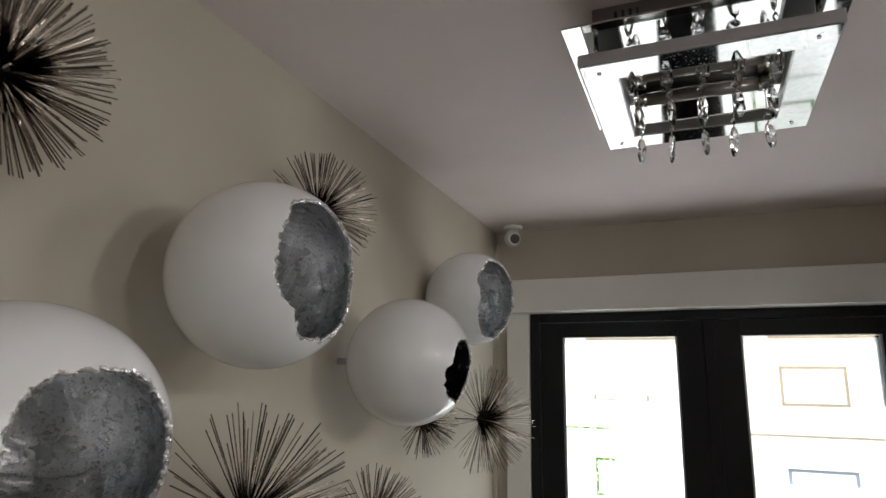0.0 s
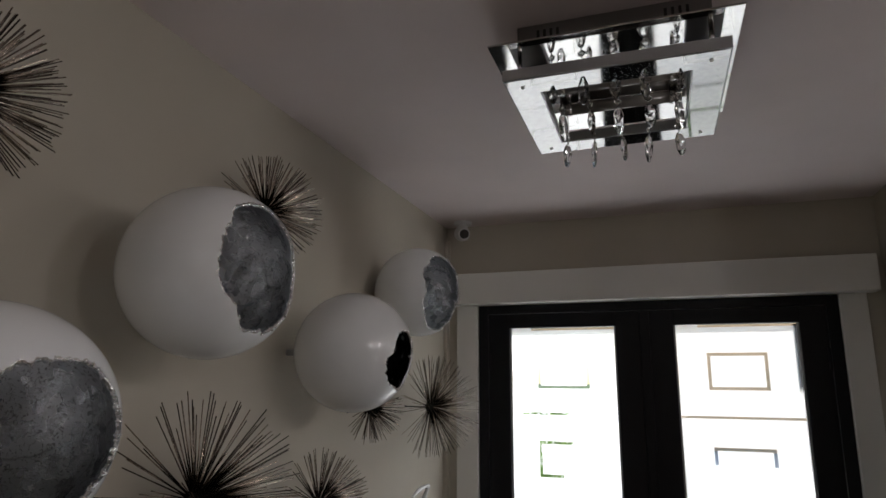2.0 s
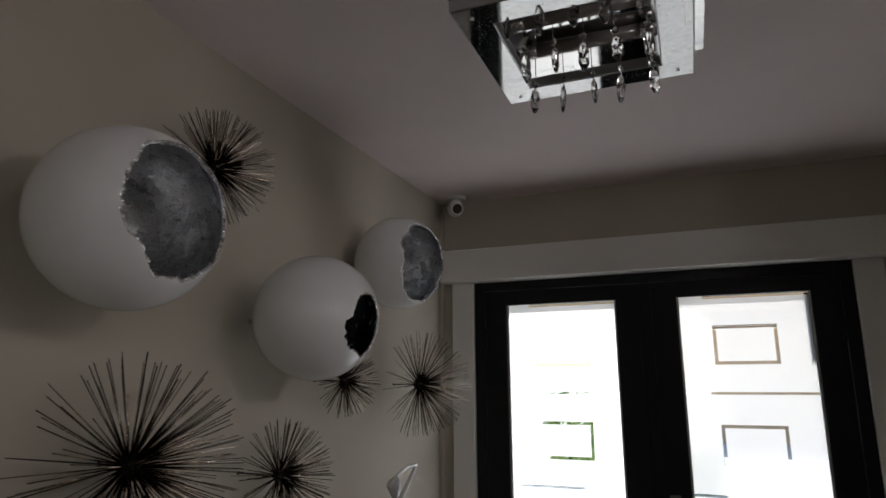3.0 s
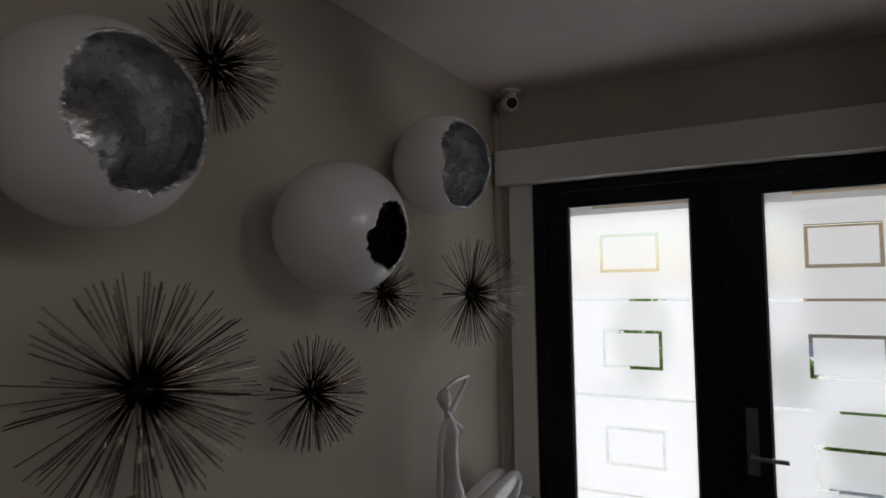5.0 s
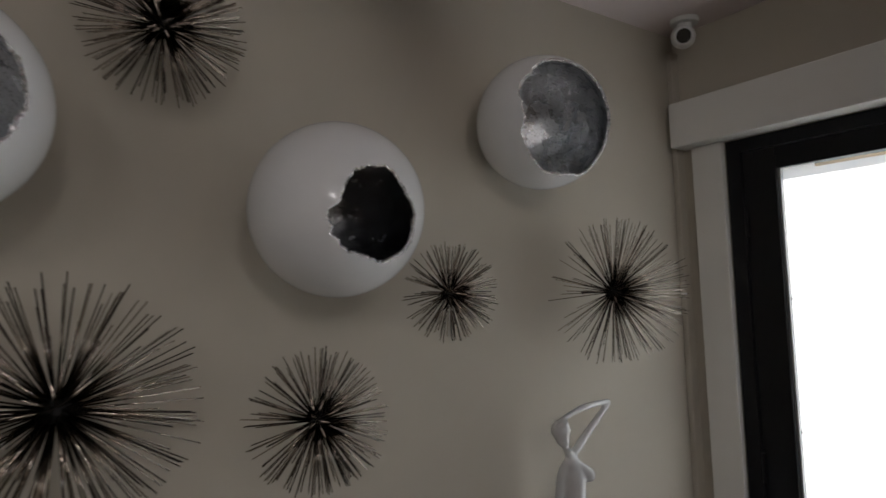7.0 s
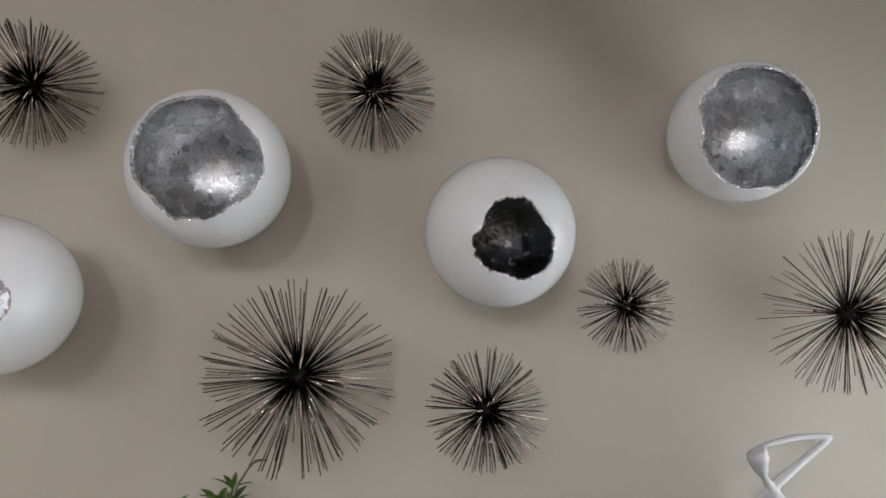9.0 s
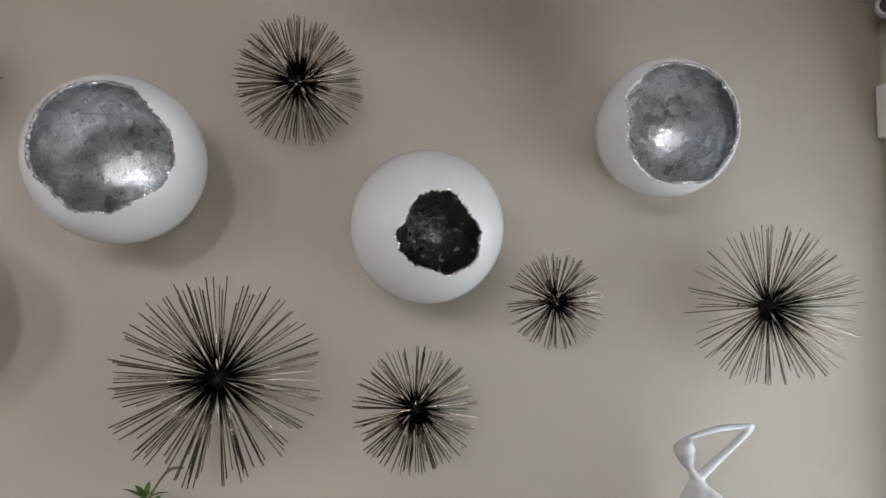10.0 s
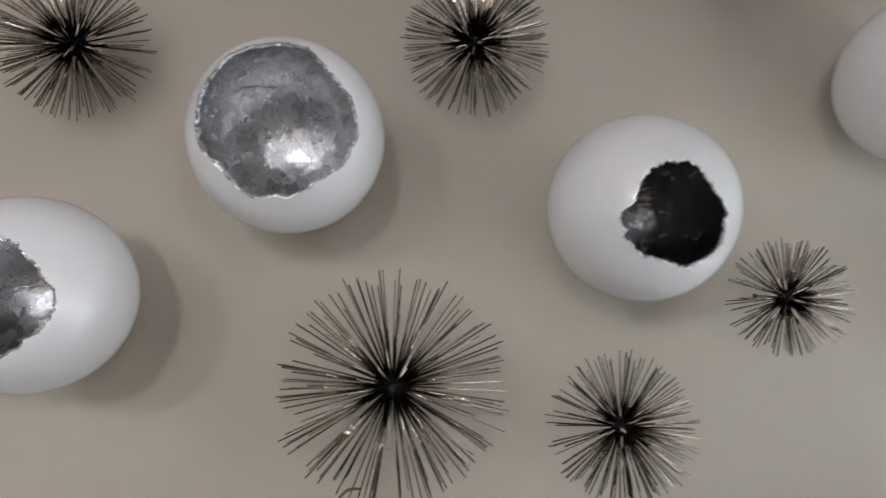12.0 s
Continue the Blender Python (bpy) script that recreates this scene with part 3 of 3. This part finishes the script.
broken_sphere((0.169, -0.815, 2.019), 0.160, (0.973, -0.175, -0.125), (55.3, -0.4, -0.1, -3.3, -3.1, 0.1, -0.9, -1.9, 0.3, 0.1, 0.7, 0.5, 0.0, 0.7, 0.0, -1.4, -0.2, -0.5, -0.1, -0.2, 0.4), 31, SILVER, WORDS + "silver, highest")


# ---- spiked wall ornaments ----
def urchin(place, reach, count, thick, seed, words):
    ob = thing("spiked_ornament", place, words, "wall ornament", "spiked bronze ornaments on the wall")
    x = place[0]
    part("back_plate", rod((-x + 0.001, 0, 0), (-x + 0.004, 0, 0), 0.005, 0.004, 20), HUB, ob)
    part("hub", ball((0, 0, 0), 0.008 + 0.07 * reach, u=18, v=12), HUB, ob, "dark metal hub", True)
    part("stalk", rod((-x + 0.004, 0, 0), (0, 0, 0), 0.0022), HUB, ob)
    bm = bmesh.new()
    bmesh.ops.create_cone(bm, cap_ends=True, segments=6, radius1=thick * 1.1, radius2=thick * 0.7, depth=1, matrix=Matrix.Translation((0, 0, 0.5)))
    bmesh.ops.create_icosphere(bm, subdivisions=1, radius=1, matrix=Matrix.LocRotScale(Vector((0, 0, 1)), None, Vector((thick * 0.9, thick * 0.9, thick / reach))))
    for f in bm.faces:
        f.smooth = True
    me = bpy.data.meshes.new("spike")
    bm.to_mesh(me)
    bm.free()
    me.materials.append(BRONZE)
    dice = random.Random(seed)
    for k in range(count):
        up = 1 - (k + 0.5) / count * 1.28
        turn = k * 2.399963 + dice.gauss(0, 0.13)
        up = max(-0.34, min(0.95, up + dice.gauss(0, 0.025)))
        flat = math.sqrt(1 - up * up)
        way = Vector((up, flat * math.cos(turn), flat * math.sin(turn)))
        s = new("spike", me)
        s.parent = ob
        length = reach * dice.uniform(0.90, 1.0)
        s.matrix_local = way.to_track_quat("Z", "Y").to_matrix().to_4x4() @ Matrix.Diagonal((1, 1, length, 1))
    return ob


BURST = "dark bronze burst of thin metal spikes"
urchin((0.080, -1.812, 1.462), 0.222, 190, 0.0016, 1, "large " + BURST)
urchin((0.128, -1.400, 1.391), 0.138, 220, 0.0014, 2, "small dense " + BURST)
urchin((0.107, -1.069, 1.619), 0.114, 190, 0.0013, 13, "smallest " + BURST)
urchin((0.111, -0.516, 1.602), 0.206, 250, 0.0012, 4, "fine wide " + BURST + " by the corner")
urchin((0.087, -1.654, 2.108), 0.144, 260, 0.0014, 5, "dense " + BURST + " hung high")
urchin((0.098, -2.385, 2.089), 0.140, 260, 0.0014, 6, "dense " + BURST + " at the end")

# ---- console table, figure and plant under the ornaments ----
console = thing("console_table", (0.19, -1.2, 0), "long plain dark wooden console table against the wall", "table")
part("tabletop", box(-0.175, 0.17, -1.05, 1.05, 0.745, 0.78, 0.004), CONSOLE, console)
for sy in (-1.0, 1.0):
    for sx in (-0.14, 0.135):
        part("leg", box(sx - 0.025, sx + 0.025, sy - 0.025, sy + 0.025, 0, 0.745, 0.003), CONSOLE, console)
part("apron", box(0.125, 0.150, -0.97, 0.97, 0.66, 0.744, 0.002), CONSOLE, console)

X = 0.10
bm = box(X - 0.075, X + 0.075, -0.80, -0.30, 0.781, 0.80, 0.006)
tube([(X, -0.716, 1.294, 0.006), (X, -0.713, 1.288, 0.021), (X, -0.711, 1.271, 0.0255), (X, -0.706, 1.249, 0.018), (X, -0.697, 1.228, 0.0085), (X, -0.686, 1.208, 0.011),
      (X, -0.678, 1.185, 0.022), (X, -0.674, 1.15, 0.030), (X, -0.672, 1.09, 0.026), (X, -0.667, 1.02, 0.026), (X, -0.655, 0.95, 0.036), (X, -0.64, 0.89, 0.055), (X, -0.63, 0.83, 0.06)], bm)
tube([(X, -0.680, 1.203, 0.010), (X, -0.655, 1.222, 0.011), (X, -0.60, 1.264, 0.0095), (X, -0.548, 1.302, 0.0085), (X, -0.530, 1.317, 0.006), (X, -0.552, 1.319, 0.007),
      (X, -0.62, 1.316, 0.0085), (X, -0.68, 1.304, 0.007), (X, -0.715, 1.293, 0.005), (X, -0.735, 1.280, 0.0025)], bm)
tube([(X, -0.690, 1.196, 0.010), (X - 0.01, -0.705, 1.16, 0.012), (X - 0.015, -0.716, 1.08, 0.011), (X - 0.015, -0.720, 0.98, 0.010), (X - 0.01, -0.724, 0.90, 0.014), (X, -0.73, 0.80, 0.02)], bm)
tube([(X + 0.012, -0.668, 1.182, 0.012), (X + 0.02, -0.646, 1.160, 0.017), (X + 0.018, -0.634, 1.146, 0.013)], bm)
for dx in (-0.03, 0.035):
    tube([(X + dx, -0.63, 0.865, 0.048), (X + dx, -0.50, 0.852, 0.044), (X + dx, -0.34, 0.878, 0.036), (X + dx, -0.235, 0.892, 0.026), (X + dx, -0.205, 0.872, 0.024), (X + dx, -0.225, 0.83, 0.02), (X + dx, -0.26, 0.80, 0.016)], bm)
box(X - 0.075, X + 0.075, -0.34, -0.14, 0.781, 0.80, 0.006, bm=bm)
figure = obj("abstract_figurine", bm, PORCELAIN, smooth=True)
figure.location = (0.032, -0.054, 0)
rem = figure.modifiers.new("blend", "REMESH")
rem.mode, rem.voxel_size, rem.use_smooth_shade = "VOXEL", 0.0035, True
smo = figure.modifiers.new("soften", "SMOOTH")
smo.factor, smo.iterations = 0.5, 6
tagged(figure, "glossy white porcelain abstract seated figurine on a console", "figurine")

plant = thing("potted_plant", (0.17, -1.97, 0.78), "leafy green plant in a white pot on the console", "plant")
plant.scale = (1.0, 1.0, 1.06)
part("pot", lathe([(0.055, 0.001), (0.075, 0.02), (0.085, 0.14), (0.078, 0.14), (0.072, 0.125)], 36), LACQUER, plant, "white glazed pot", True)
part("soil", lathe([(0.071, 0.118), (0.071, 0.128)], 24), SOIL, plant)
dice = random.Random(8)
leaves = bmesh.new()


def leaf(bm, root, way, length, width):
    way = way.normalized()
    side = way.cross(Vector((0, 0, 1)) + 0.2 * Vector((dice.uniform(-1, 1), dice.uniform(-1, 1), 0))).normalized()
    up = side.cross(way)
    rows = []
    for k in range(6):
        t = k / 5
        mid = root + way * length * t + Vector((0, 0, -0.22 * length * t * t))
        w = width * math.sin(math.pi * min(0.97, 0.08 + 0.9 * t)) ** 0.9
        rows.append([bm.verts.new(mid - side * w + up * w * 0.35), bm.verts.new(mid), bm.verts.new(mid + side * w + up * w * 0.35)])
    for a, b in zip(rows, rows[1:]):
        for j in range(2):
            bm.faces.new((a[j], a[j + 1], b[j + 1], b[j]))


for sy, sx, top in ((0.035, -0.02, 0.435), (0.005, -0.03, 0.405), (0.055, 0.02, 0.40), (-0.075, 0.01, 0.405), (-0.02, 0.03, 0.36)):
    part("stem", tube([(sx * 0.3, sy * 0.3, 0.12, 0.005), (sx * 0.7, sy * 0.6, 0.25, 0.004), (sx, sy, top, 0.0025)], sides=8), STEM, plant, smooth=True)
    for lift in range(5):
        for k in range(6):
            turn = k * 1.05 + lift * 0.6 + dice.uniform(-0.3, 0.3)
            tilt = dice.uniform(0.35, 1.3)
            leaf(leaves, Vector((sx, sy, top - 0.028 * lift)), Vector((math.cos(turn), math.sin(turn), tilt)), dice.uniform(0.035, 0.062), dice.uniform(0.005, 0.008))
part("foliage", leaves, LEAF, plant, "narrow pointed green leaves", True)
part("twig", tube([(-0.02, 0.04, 0.43, 0.0022), (-0.02, 0.058, 0.462, 0.0022), (-0.02, 0.08, 0.487, 0.0028), (-0.02, 0.105, 0.489, 0.002)], sides=6), STEM, plant, "thin curved twig", True)

# ---- outside the door ----
structure("ground", box(-400, 400, 0.16, 800, -0.2, -0.06), LAWN, "green lawn outside the house")
structure("pavement", box(-60, 60, 0.16, 160.0, -0.058, -0.03), CONCRETE, "pale concrete forecourt before the door")
house = thing("neighbour_house", (4.75, 15.6, -0.03), "tan stucco house with a brown tiled roof", "house")
part("wall", box(-3.2, 5, -0.2, 5, 0, 2.9), STUCCO, house)
bm = bmesh.new()
for k in range(14):
    y = -0.7 + k * 0.22
    z = 2.9 + k * 0.09
    box(-3.6, 5.5, y, y + 0.26, z, z + 0.05, bm=bm)
part("roof", bm, ROOF, house, "rows of brown roof tiles")
part("window", box(-1.2, 0.2, -0.22, -0.19, 1.0, 2.1), GLASS, house)
porch = thing("porch_beam", (1.3, 1.7, 2.25), "tan rendered porch beam with brown slats added above to shade the right pane", "porch")
part("beam", box(-1.95, 1.9, -0.06, 0.06, -0.20, 0.08, 0.006), STUCCO, porch)
# Unseen slats added above the beam to keep part of the sun off door_2.
shade_slat = box(0.02, 2.10, -0.0015, 0.0015, -0.004, 0.004)
shade_slat_mesh = bpy.data.meshes.new("shade_slat")
shade_slat.to_mesh(shade_slat_mesh)
shade_slat.free()
shade_slat_mesh.materials.append(ROOF)
for k in range(55):
    bar = new("shade_slat", shade_slat_mesh)
    bar.parent = porch
    bar.location = (0, 0, 0.10 + 0.03 * k)
for px in (0.02, 1.06, 2.08):
    part("shade_slat_frame", box(px, px + 0.03, 0.0025, 0.03, 0.081, 1.76, 0.003), ROOF, porch)
part("post", box(1.75, 1.87, -0.06, 0.06, -2.28, -0.20, 0.004), ROOF, porch)
part("post", box(-1.93, -1.81, -0.06, 0.06, -2.28, -0.20, 0.004), ROOF, porch)


def shrub(x, y, size, seed, wide):
    sh = thing("shrub", (x, y, -0.06), "dense green garden shrub", "shrub", "shrubs outside")
    d = random.Random(seed)
    part("trunk", rod((0, 0, 0), (0, 0, size * 0.5), 0.05, 0.03), STEM, sh)
    bm = bmesh.new()
    for k in range(1400):
        v = Vector((d.gauss(0, 1), d.gauss(0, 1), d.gauss(0, 1))).normalized() * d.uniform(0.55, 1.0) ** 0.5
        c = Vector((v.x * size * wide, v.y * size * wide, size * 0.62 + v.z * size * 0.6)) * (1 + 0.15 * noise.noise(v * 3))
        c.z = max(c.z, 0.06)
        w = Vector((d.gauss(0, 1), d.gauss(0, 1), d.gauss(0, 1))).normalized() * 0.055
        u = w.orthogonal().normalized() * 0.024
        q = [bm.verts.new(c + p) for p in (-w, u, w, -u)]
        bm.faces.new(q)
    part("crown", bm, GARDEN_LEAF, sh, "crown of small green leaves")


for k, (x, y, size, wide) in enumerate(((1.75, 3.7, 0.48, 0.8), (1.15, 7.6, 0.55, 0.5), (3.3, 7.0, 0.6, 0.75), (-5.6, 9.2, 1.9, 0.6), (-0.95, 8.2, 1.22, 0.38))):
    shrub(x, y, size, 40 + k, wide)

# ---- floor tiles ----
tile = box(-0.298, 0.298, -0.298, 0.298, -0.008, 0, 0.0015)
tile_mesh = bpy.data.meshes.new("tile")
tile.to_mesh(tile_mesh)
tile.free()
tile_mesh.materials.append(FLOOR_TILE)
floor_ob = bpy.data.objects["floor"]
for i in range(8):
    for j in range(9):
        t = new("tile", tile_mesh)
        t.parent = floor_ob
        t.location = (0.31 + 0.6 * i, -0.30 - 0.6 * j, 0)
